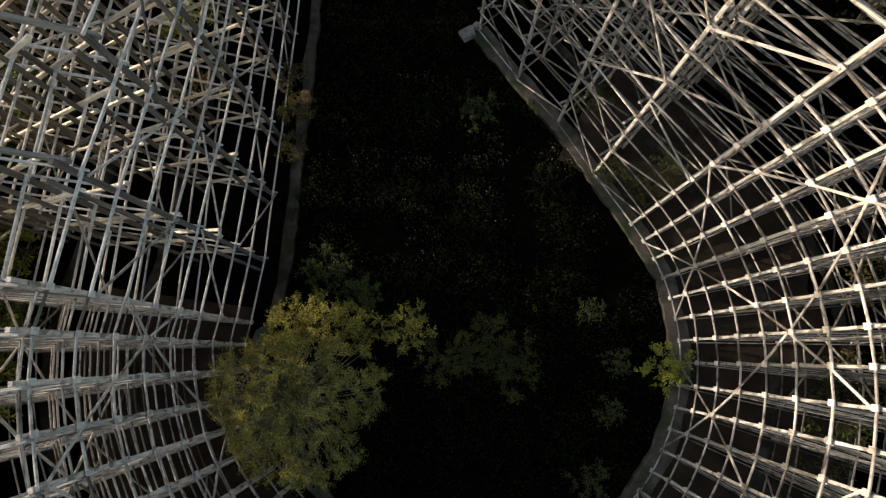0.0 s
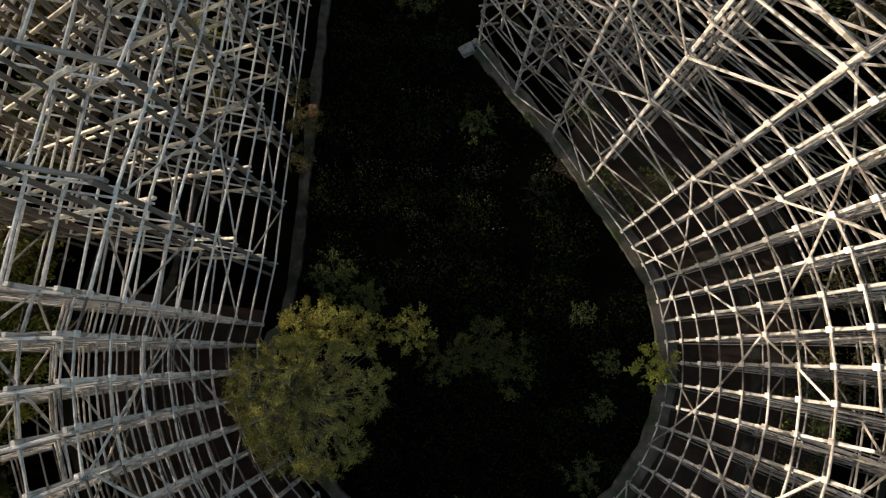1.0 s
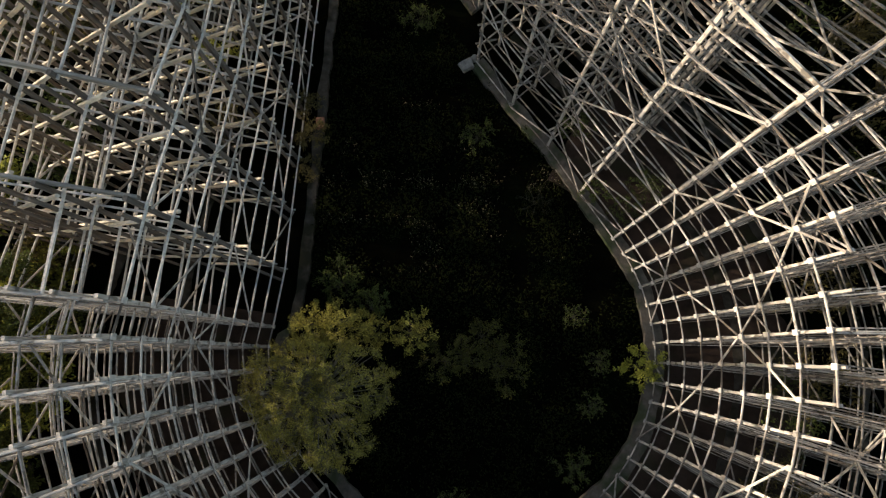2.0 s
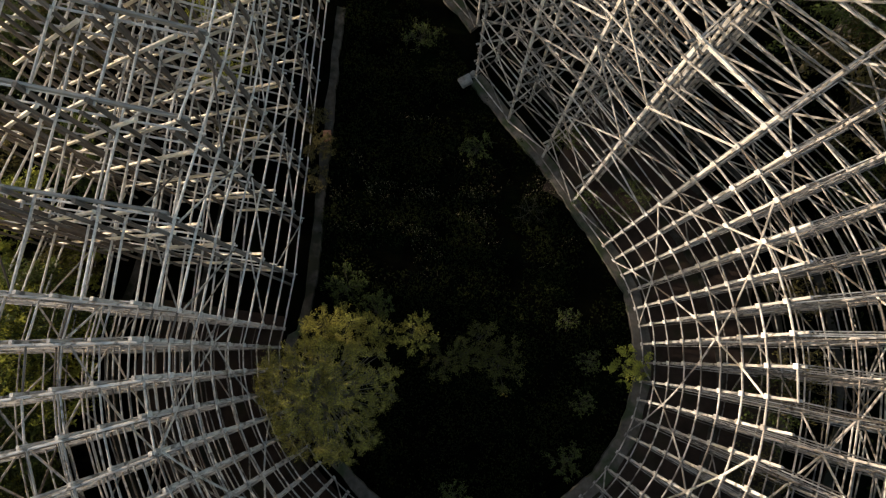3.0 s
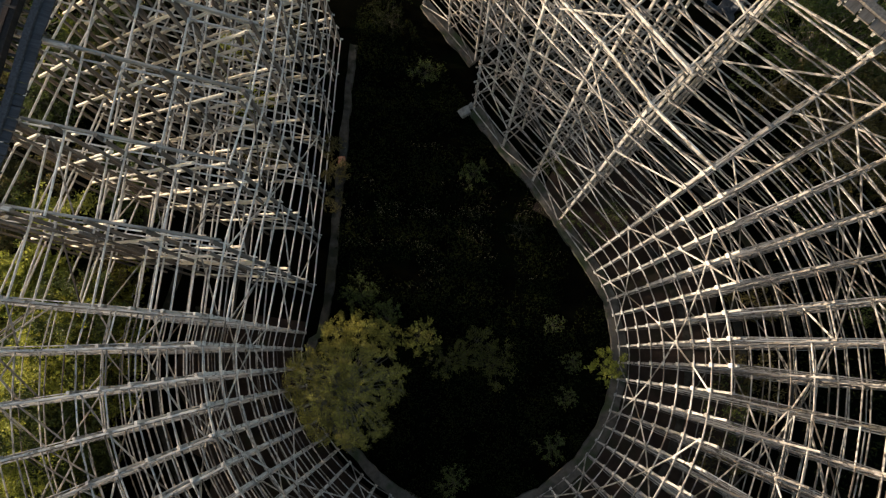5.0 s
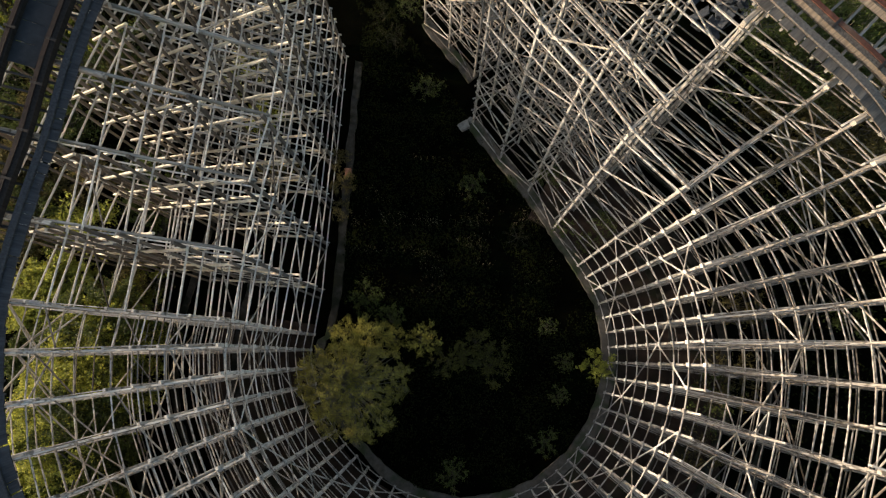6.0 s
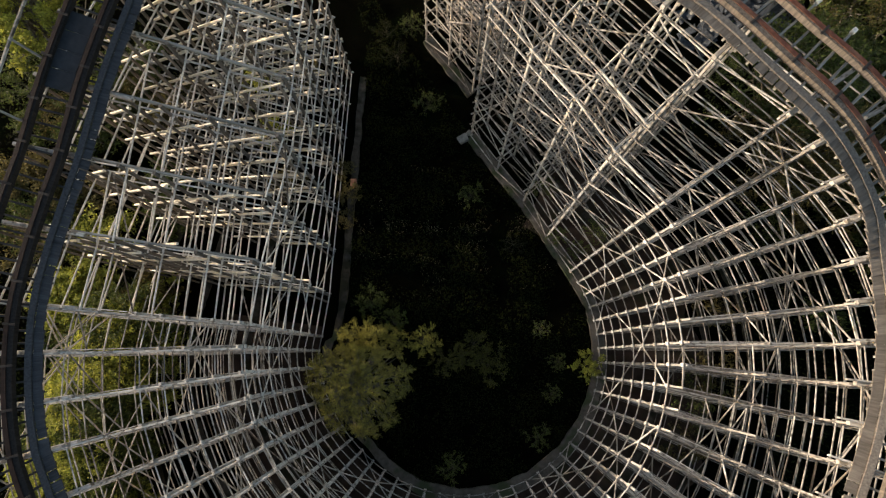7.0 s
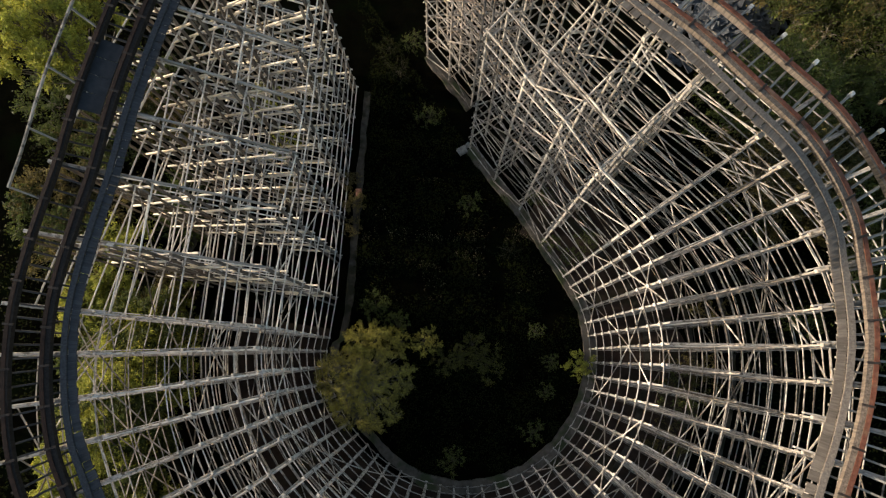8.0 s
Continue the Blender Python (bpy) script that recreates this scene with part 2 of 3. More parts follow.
def rows_of(base, n, curve):
    """The rows of posts of one bent: offset at the ground, lean, height of the top, which line of posts it stands in."""
    reach, high = to_track(base, n)
    if curve:
        f = [0.0, 0.41, 0.73, 0.905, 1.09]
        full = min(1.0, max(0.0, -n.x / 0.4))
        tops = [(0.80 + 0.13 * full) * high, (0.77 + 0.17 * full) * high, high - 0.45, high - 0.38, high - 0.16]
        leans = [0.09, 0.07, 0.04, 0.0, 0.0]
        lines = [0, 2, 3, 8, 9]
        if n.x < -0.15:
            f.insert(1, 0.21)
            tops.insert(1, (0.78 + 0.16 * full) * high)
            leans.insert(1, 0.08)
            lines.insert(1, 1)
        if n.x < -0.6:  # extra lines of posts, added to fit this side's density in the camera's view
            for k, g, line in ((1, 0.105, 5), (3, 0.31, 6)):
                f.insert(k, g)
                tops.insert(k, (tops[k - 1] + tops[k]) / 2)
                leans.insert(k, (leans[k - 1] + leans[k]) / 2)
                lines.insert(k, line)
        at = [g * reach for g in f]
    elif n.x < 0:  # the lines of posts of this straight run side by side, and the track closes in on them
        at, tops, leans, lines = [0.0], [high - 0.95], [max(0.01, 0.1 - 0.02 * max(0.0, base.y - 2.9))], [0]
        ease = max(0.0, 1 - (base.y - 2.9) / 7.0)
        for line, x, lean in ((1, -7.3, 0.07), (2, -8.85, 0.06), (4, -10.1, 0.03), (3, -11.3, 0.02)):
            o = (x - base.x) / n.x
            if o < reach - 1.0:
                at.append(o)
                tops.append(high - 0.95 + 0.55 * o / reach)
                leans.append(lean * ease)
                lines.append(line)
        at += [reach - 0.66, reach + 0.66]
        tops += [high - 0.4, high - 0.16]
        leans += [0.0, 0.0]
        lines += [8, 9]
    else:
        at = [g * reach for g in (0.0, 0.24, 0.48, 0.72, 0.89, 1.11)]
        tops = (0.81 * high, 0.84 * high, 0.88 * high, 0.95 * high - 0.1, high - 0.4, high - 0.16)
        leans = (0.04, 0.02, 0.0, 0.0, 0.0, 0.0)
        lines = (0, 1, 2, 3, 8, 9)
    return list(zip(at, leans, tops, lines)), reach, high


def on_row(base, n, row, z):
    o = row[0] + row[1] * z
    return Vector((base.x + n.x * o, base.y + n.y * o, z))


# ---- ground ----
def ground_sheet():
    bm = bmesh.new()
    rings = [0, 2, 4, 6, 8, 10, 12, 15, 18, 22, 27, 34, 45, 70, 120, 250, 600, 2000]
    count = 72
    last = None
    for r in rings:
        if r == 0:
            last = [bm.verts.new((0, 0, 0))]
            continue
        row = []
        for k in range(count):
            a = 2 * math.pi * k / count
            x, y = r * math.cos(a), r * math.sin(a)
            row.append(bm.verts.new((x, y, -0.03 + 0.04 * noise.noise((x * 0.5, y * 0.5, 0)) if r < 60 else -0.3)))
        for k in range(count):
            if len(last) == 1:
                bm.faces.new((last[0], row[k], row[(k + 1) % count]))
            else:
                bm.faces.new((last[k], row[k], row[(k + 1) % count], last[(k + 1) % count]))
        last = row
    for fc in bm.faces:
        fc.smooth = True
    return bm


tagged(part("ground", ground_sheet(), SOIL, None), "near-black soil overgrown with low weeds", "ground", kind="structure")


def strip(name, line, half_in, half_out, height, mat, label):
    """A strip along a line of (point, outward), with a thickness."""
    bm = bmesh.new()
    quads = []
    for k, (p, n) in enumerate(line):
        h = height + 0.03 * noise.noise((p.x * 1.3, p.y * 1.3, 2))
        clear = min(1.0, max(0.0, (-p.x - 1.0) / 2.5)) if half_in > 0.2 and run == 1 else 0.0  # on one side the strip parts from the posts
        clear *= 1.0 if p.y > 1.0 else 0.5
        wide, outer = half_in + 0.54 * clear, half_out - (0.74 if p.y > 1.0 else 1.0) * clear
        a = p - n * (wide + 0.09 * noise.noise((p.x * 1.1, p.y * 1.1, 5)) + 0.05 * noise.noise((p.x * 4, p.y * 4, 6)))
        b = p + n * (outer + 0.09 * noise.noise((p.x * 1.1, p.y * 1.1, 9)))
        quads.append([bm.verts.new((a.x, a.y, -0.3)), bm.verts.new((a.x, a.y, h)), bm.verts.new((b.x, b.y, h)), bm.verts.new((b.x, b.y, -0.3))])
    for q, s in zip(quads, quads[1:]):
        for k in range(3):
            bm.faces.new((q[k], q[k + 1], s[k + 1], s[k]))
    bm.faces.new(quads[0])
    bm.faces.new(list(reversed(quads[-1])))
    bmesh.ops.recalc_face_normals(bm, faces=bm.faces)
    return tagged(part(name, bm, mat, None), label, "footing", kind="structure")


def footing_line(run, offset, extend=True):
    pts = []
    for base, n, curve, which in BENTS:
        if which == run:
            rows, reach, high = rows_of(base, n, curve)
            pts.append((base + n * (offset * reach), n))
    fine = []
    for (p, n), (q, m) in zip(pts, pts[1:]):
        steps = max(1, int((q - p).length / 0.18))
        for k in range(steps):
            t = k / steps
            fine.append((p.lerp(q, t), n.lerp(m, t).normalized()))
    return fine + [pts[-1]]


def earth_sheet():
    """Bare reddish earth under the timber of the turn, with a ragged edge."""
    bm = bmesh.new()
    prev = None
    for k in range(0, 121):
        a = radians(62 - 250 * k / 120)
        n = Vector((math.cos(a), math.sin(a)))
        r0, r1 = 6.15, 10.8 + 1.1 * noise.noise((k * 0.21, 1.7, 0))
        row = []
        for j in range(7):
            q = CENTRE + n * (r0 + (r1 - r0) * j / 6)
            row.append(bm.verts.new((q.x, q.y, 0.035 + 0.03 * noise.noise((q.x * 0.8, q.y * 0.8, 3)) - (0.08 if j == 6 else 0))))
        if prev:
            for j in range(6):
                bm.faces.new((prev[j], row[j], row[j + 1], prev[j + 1]))
        prev = row
    bmesh.ops.recalc_face_normals(bm, faces=bm.faces)
    return bm


tagged(part("bare_earth", earth_sheet(), BARE, None), "reddish bare earth under the timber trestle", "ground", kind="structure")

for run in (0, 1):
    edge = footing_line(run, 0.0)
    cut = next((k for k, (p, n) in enumerate(edge) if p.x < -4.0 and p.y > 1.4), len(edge) - 1)
    strip("footing_inner", edge[:cut + 1], 0.30, 0.24, 0.12, CONCRETE, "grey mossy concrete strip footing under the timber posts")
    if cut < len(edge) - 1:
        # This strip is darker concrete, with the trestle's shade put into its colour.
        strip("footing_inner", edge[cut:], 0.30, 0.24, 0.12, DARK_CONCRETE, "dark concrete strip footing beside the timber posts")
    for f in (0.40, 0.72, 1.0):
        strip("footing_row", footing_line(run, f), 0.13, 0.13, 0.05, DARK_CONCRETE, "grey concrete strip footing under the inner rows of posts")


def block(name, at, size, turn, mat, label):
    """A worn block with chipped corners, resting on the footing."""
    bm = bmesh.new()
    bmesh.ops.create_cube(bm, size=1.0)
    bmesh.ops.scale(bm, vec=size, verts=bm.verts)
    bmesh.ops.bevel(bm, geom=bm.edges[:], offset=min(size) * 0.16, segments=2, affect="EDGES")
    for v in bm.verts:
        v.co += Vector((noise.noise(v.co * 7), noise.noise(v.co * 7 + Vector((3, 1, 2))), noise.noise(v.co * 7 + Vector((5, 9, 1))))) * min(size) * 0.22
    return tagged(part(name, bm, mat, None, pose(at[0], at[1], at[2] + size[2] / 2, 0, 0, turn)), label, "block")


block("concrete_block", (0.66, 10.42, 0.11), (0.5, 0.36, 0.22), 30, PALE, "pale concrete block at the end of the footing")
block("brick_block", (-4.52, 8.2, 0.11), (0.30, 0.42, 0.12), 4, BRICK, "reddish brick block lying on the concrete footing")
block("concrete_block", (0.95, 10.75, 0.11), (0.26, 0.2, 0.16), 60, PALE, "small pale concrete lump beside a post")

# ---- timber trestle ----
def build_bent(base, n, curve):
    rows, reach, high = rows_of(base, n, curve)
    bent = thing("timber_bent", (base.x, base.y, 0.1), "weathered white timber trestle bent standing on a concrete strip footing", "trestle", "trestle bents")
    tang = Vector((-n.y, n.x, 0))
    n3 = Vector((n.x, n.y, 0))
    for k, row in enumerate(rows):
        foot, top = on_row(base, n, row, 0.1), on_row(base, n, row, row[2] + 0.12)
        # West posts: GREY paints in the shade of their camera-facing sides.
        timber("post", bent, foot, top, *((0.08, 0.075) if curve and n.x < -0.6 else (0.058, 0.055) if curve else (0.08, 0.08) if n.x > 0 else (0.105, 0.10)), GREY if not curve and n.x < 0 else WORN_SHADED if (curve and k and n.x > -0.5) or (not curve and base.y > 11) else PAINT, n3)
        if not curve and n.x < 0:  # a second plank clasps the braces
            clasp = tang * (-0.305 if tang.y > 0 else 0.305)
            timber("post", bent, foot + clasp, top + clasp, 0.11, 0.07, GREY, tang)
    # cross ledgers, one at each level, as far in as a post still stands at that height
    j = 0
    while True:
        z = LEVEL0 + LEVEL * j
        live = [r for r in rows if r[2] > z]
        if z > high - 0.3 or len(live) < 2:
            break
        a, b = on_row(base, n, live[0], z), on_row(base, n, live[-1], z)
        if curve:
            for side in (tang * 0.055, tang * -0.055) if (j + int(base.y * 3)) % 2 or live[0] is not rows[0] else (tang * 0.055,):
                timber("ledger", bent, a + side * 0.85 + n3 * 0.04, b + side * 0.85 + n3 * 0.12, 0.027, 0.06, PAINT)
            if live[0] is rows[0]:
                # Blocks at n.y below -0.3 are duller: that sector's shade, put into colour.
                timber("joint_block", bent, on_row(base, n, live[0], z + 0.01) - n3 * 0.098, on_row(base, n, live[0], z + 0.13) - n3 * 0.098, 0.115, 0.022, BRIGHT_WHITE if n.y > -0.3 else PAINT, n3)
        else:
            away = tang * (0.085 if tang.y > 0 else -0.085)
            # West ledgers get a lighter colour in place of bounced light.
            timber("ledger", bent, a + away - n3 * (0.13 if n.x < 0 else 0.03), b + away + n3 * 0.12, *((0.04, 0.065, BRIGHT_WHITE) if n.x < 0 else (0.04, 0.055, PAINT)))
        j += 1
    # long straight braces that fall outward across all rows, behind the posts
    if not curve:
        first, last = rows[0], rows[-1]
        span = last[0] - first[0]
        fall = 0.66 * span
        z, turn = LEVEL0 + LEVEL, 0
        while z - fall < high - 0.9:
            za, zb, s0, s1 = z, z - fall, 0.0, 1.0
            if zb < 0.15:
                s1 = (za - 0.15) / fall
            limit = rows[0][2] - 0.05
            if za > limit:
                s0 = (za - limit) / fall
            if s1 - s0 > 0.12:
                a, b = on_row(base, n, first, za), on_row(base, n, last, max(zb, 0.15))
                b = on_row(base, n, last, 0) + UP * zb
                aside = away * ((1.65, -1.3, 2.8, -2.6)[turn % 4] if n.x < 0 else 2.4)  # spread over both sides of the posts
                turn += 1
                # CREAM braces carry painted sunlight.
                timber("brace", bent, a.lerp(b, s0) + aside, a.lerp(b, s1) + aside, *((0.075, 0.078, CREAM) if n.x < 0 else (0.06, 0.05, PAINT)))
            z += 0.76 if n.x < 0 else 0.92
    # rafters along the tops of the rows
    if not curve:
        for p, q in zip(rows[:-2], rows[1:-1]):
            for off in ((-0.08,) if n.x < 0 else (0.06,)):
                timber("rafter", bent, on_row(base, n, p, p[2]) + tang * off, on_row(base, n, q, q[2]) + tang * off, *((0.04, 0.10, PAINT) if n.x > 0 else (0.07, 0.14, TIE)), over=0.15)
    else:
        p, q = rows[-3 if n.x > -0.3 else 0], rows[-2]
        timber("rafter", bent, on_row(base, n, p, p[2]) + tang * 0.07 - n3 * (0.7 if n.x > -0.3 else 0.1), on_row(base, n, q, q[2] + 0.1) + tang * 0.07, 0.05, 0.13, PAINT)
    # top chord under the track
    a = on_row(base, n, rows[-3], high - 0.30 + bank_at(base.x, base.y) * (rows[-3][0] - reach))
    b = on_row(base, n, rows[-1], high - 0.30 + bank_at(base.x, base.y) * (rows[-1][0] - reach))
    timber("cap_beam", bent, a - n3 * 0.3, b + n3 * 0.35, 0.12, 0.16, PAINT)
    return rows


ROWS_OF = [build_bent(b, n, c) for b, n, c, _ in BENTS]


def build_bay(i):
    (b0, n0, c0, run0), (b1, n1, c1, run1) = BENTS[i], BENTS[i + 1]
    if run0 != run1:
        return
    mid = (b0 + b1) / 2
    bay = thing("bracing_bay", (mid.x, mid.y, 0.1), "weathered white timber ledgers and diagonal braces joining two trestle bents", "trestle", "bracing bays")
    r0 = {row[3]: row for row in ROWS_OF[i]}
    r1 = {row[3]: row for row in ROWS_OF[i + 1]}
    wide, west = (b1 - b0).length > 1.2, n0.x < 0
    for k, line in enumerate(sorted(set(r0) & set(r1))):
        p, q = r0[line], r1[line]
        top = min(p[2], q[2]) + 0.1
        levels = int((top - LEVEL0) / LEVEL) + 1
        if wide and line < 2 and not west:
            timber("top_plate", bay, on_row(b0, n0, p, p[2] + 0.1), on_row(b1, n1, q, q[2] + 0.1), 0.045, 0.08, PAINT, over=0.1)
        inset = (-0.06 if k == 0 else 0.055) if not wide else -0.072
        for j in range(levels):
            z = LEVEL0 + LEVEL * j
            a = on_row(b0, n0, (p[0] + inset, p[1], 0), z + 0.07)
            b = on_row(b1, n1, (q[0] + inset, q[1], 0), z + 0.07)
            if wide:
                # West bay ledgers are lightened by colour too, standing in for bounce.
                if not west or line < 2 or (j + line) % 3:
                    timber("ledger", bay, a, b, *((0.04, 0.052, BRIGHT_WHITE) if west else (0.034, 0.042, PAINT)), over=0.05)
            elif not (n0.x < -0.1 and line in (8, 9) and (j + line) % 2):
                timber("ledger", bay, a, b, 0.028, 0.045 if k == 0 else 0.038, PAINT, over=0.05)
            if wide:
                rise = 2 if west else 1 + (i + j) % 2
                if (j + 2 * i + line) % (3 if west else 2) == 0 and j + rise < levels and line in ((0, 1, 3) if west else (0, 1, 2, 3)):
                    za, zb = (z, z + rise * LEVEL)
                    if (i + line + j // 3) % 2:
                        za, zb = zb, za
                    timber("brace", bay, on_row(b0, n0, (p[0] - 0.115, p[1], 0), za), on_row(b1, n1, (q[0] - 0.115, q[1], 0), zb), 0.028, 0.05, PAINT)
            elif j + 1 < levels:
                c = i - 7  # long diagonals run from joint to joint across six bays
                gap = 6 if k < 2 else 5 if west else 7
                first, second = ((j - c - 5 + 3 * k) % gap, (j + 1 + c - 5 + 3 * k) % gap) if k < 2 else ((j - i + 2 * k) % gap, (j + i + 2 * k) % gap)
                tall = 2 if line >= 3 and n0.x < -0.1 and j + 2 < levels else 1
                face = (-0.09, -0.09) if k == 0 else (0.03, 0.095)
                for lift, test, off in ((0, first == 0, face[0]), (1, second == 0, face[1])):
                    if test and line not in (5, 6):
                        timber("brace", bay, on_row(b0, n0, (p[0] + off, p[1], 0), z + LEVEL * tall * lift), on_row(b1, n1, (q[0] + off, q[1], 0), z + LEVEL * tall * (1 - lift)),
                               0.026, 0.05, PAINT, over=0.03)


for i in range(len(BENTS) - 1):
    build_bay(i)


# ---- track ----
def sweep(line, profile, closed=True):
    """A mesh that carries a profile of (across, up) along a line of (point, across direction)."""
    bm = bmesh.new()
    prev = None
    for p, n, roll in line:
        ring = []
        for u, v in profile:
            w = Vector((n.x, n.y, 0)) * (u * math.cos(roll) - v * math.sin(roll)) + Vector((0, 0, 1)) * (v * math.cos(roll) + u * math.sin(roll))
            ring.append(bm.verts.new(p + w))
        if prev:
            for k in range(len(ring)):
                bm.faces.new((prev[k], prev[(k + 1) % len(ring)], ring[(k + 1) % len(ring)], ring[k]))
        else:
            bm.faces.new(list(reversed(ring)))
        prev = ring
    bm.faces.new(prev)
    bmesh.ops.recalc_face_normals(bm, faces=bm.faces)
    return bm


FINE = smooth(TRACK, 16)
FRAMES = []
for k, p in enumerate(FINE):
    d = (FINE[min(k + 1, len(FINE) - 1)] - FINE[max(k - 1, 0)]).xy.normalized()
    out = Vector((d.y, -d.x)) * -1.0
    if out.dot(p.xy - CENTRE) < 0 and p.y < 12:
        out = -out
    if p.y >= 12:
        out = out if out.dot(Vector((1 if p.x > -4 else -1, 0.2))) > 0 else -out
    FRAMES.append((p, out, bank_at(p.x, p.y)))


def bar(u0, u1, v0, v1):
    return ((u0, v0), (u1, v0), (u1, v1), (u0, v1))


track = thing("coaster_track", (CENTRE.x, CENTRE.y, 8.0), "rusty steel running rails on laminated timber with grey cross ties", "coaster track")
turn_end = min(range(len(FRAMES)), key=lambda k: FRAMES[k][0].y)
# The turn splits into a lit and a shaded half, shade carried by colour.
for section, timber_mat in ((FRAMES[:turn_end + 1], RAIL), (FRAMES[turn_end:], SHADED_RAIL)):
    lit_side = timber_mat is RAIL
    part("kerb_beam", sweep(section, bar(-1.31, -1.13, 0.0, 0.07)), KERB if lit_side else SHADED_BOARD, track, None,
         "weathered grey timber kerb beam" if lit_side else "timber kerb beam coloured blue-grey for shade")
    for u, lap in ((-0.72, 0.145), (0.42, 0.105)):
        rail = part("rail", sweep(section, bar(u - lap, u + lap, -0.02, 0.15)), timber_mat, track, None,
                    "laminated weathered timber rail" if timber_mat is RAIL else "laminated timber rail with shade in its dark colour")
        part("running_strip", sweep(section, bar(u + lap - 0.14, u + lap - 0.012, 0.153, 0.172)), RUST if timber_mat is RAIL else SHADED_STEEL, rail, None,
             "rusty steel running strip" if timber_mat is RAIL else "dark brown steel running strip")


def along(pitch, start=0.0):
    """Stations along the track at even steps: point, outward, upward."""
    left = start
    for (p, n, roll), (q, m, _) in zip(FRAMES, FRAMES[1:]):
        run = (q - p).length
        while left < run:
            across = n.lerp(m, left / run).normalized()
            n3 = Vector((across.x * math.cos(roll), across.y * math.cos(roll), math.sin(roll)))
            up = n3.cross((q - p).normalized())
            yield p.lerp(q, left / run), n3, (up if up.z > 0 else -up).normalized()
            left += pitch
        left -= run


for k, (p, n3, up) in enumerate(along(0.42)):
    reach = 1.08 if k % 3 == 0 and p.x > 0 else 0.66 + 0.12 * rng.random()
    # Ties past x = -3 take the copy with painted shade.
    timber("tie", track, p - n3 * 1.55 - up * 0.075, p + n3 * reach - up * 0.075, 0.06, 0.09, TIE if p.x > -3 else SHADED_TIE, up)
    if k % 3 == 0 and p.x > 0:
        timber("tie_block", track, p + n3 * (reach - 0.02) - up * 0.03, p + n3 * (reach + 0.13) - up * 0.03, 0.11, 0.10, BRIGHT_WHITE, up, 0, "white painted block on the end of a tie")
for p, n3, up in along(0.305, 0.1):
    lift = up * (0.005 + 0.006 * rng.random())
    # Planks past x = -3 take the blue-grey copy that has shade painted in.
    timber("walkway_plank", track, p - n3 * (1.57 + 0.03 * rng.random()) + lift, p - n3 * 1.325 + lift, 0.29, 0.03, DECK if p.x > -3 else SHADED_BOARD, up)
for p, n3, up in along(1.35, 0.4):
    for u in (-0.72, 0.42):
        timber("joint_plate", track, p + n3 * (u - 0.16) + up * 0.167, p + n3 * (u + 0.16) + up * 0.167, 0.07, 0.03, IRON, up, 0, "dark iron joint plate")
# a handrail on the outer side of one straight, and a sheet laid between the rails there
last, k = None, 0
for p, n3, up in along(1.0, 0.3):
    if p.x < -8 and 5.0 < p.y < 15.5:
        top = p + n3 * 0.96 + UP * 0.75
        if last is not None:
            timber("handrail", track, last, top, 0.07, 0.07, WORN_SHADED, over=0.02)
        if k % 2 == 0:
            timber("handrail_strut", track, p + n3 * 0.6 - UP * 0.15, top, 0.06, 0.09, TIE)
        last, k = top, k + 1
for p, n3, up in along(0.62, 0.2):
    if p.x < -8 and 7.85 < p.y < 10.4:
        timber("deck_panel", track, p - n3 * 0.46 + up * 0.02, p + n3 * 0.46 + up * 0.02, 0.61, 0.025, PANEL, up, 0, "dark blue sheet panel")


# ---- plants ----
def leaf_mesh(name, centres, size, mat, rnd):
    """Many small folded leaves, each turned at random."""
    verts, faces = [], []
    for c in centres:
        s = size * rnd.uniform(0.6, 1.3)
        q = Euler((rnd.uniform(-1.1, 1.1), rnd.uniform(-1.1, 1.1), rnd.uniform(0, 6.28))).to_matrix()
        k = len(verts)
        for p in ((-s, 0, 0), (0, -0.42 * s, 0.08 * s), (s, 0, -0.1 * s), (0, 0.42 * s, 0.08 * s)):
            verts.append(tuple(Vector(c) + q @ Vector(p)))
        faces += [(k, k + 1, k + 2), (k, k + 2, k + 3)]
    me = bpy.data.meshes.new(name)
    me.from_pydata(verts, [], faces)
    me.materials.append(mat)
    return me


def limb_mesh(segments):
    """Tapered branches joined into one mesh: pairs of points and radii."""
    bm = bmesh.new()
    for a, b, ra, rb in segments:
        d = (b - a).normalized()
        x = d.orthogonal().normalized()
        y = d.cross(x)
        lo = [bm.verts.new(a + (x * math.cos(t) + y * math.sin(t)) * ra) for t in (0, 1.257, 2.513, 3.77, 5.027)]
        hi = [bm.verts.new(b + (x * math.cos(t) + y * math.sin(t)) * rb) for t in (0, 1.257, 2.513, 3.77, 5.027)]
        for k in range(5):
            bm.faces.new((lo[k], lo[(k + 1) % 5], hi[(k + 1) % 5], hi[k]))
        bm.faces.new(hi)
    return bm


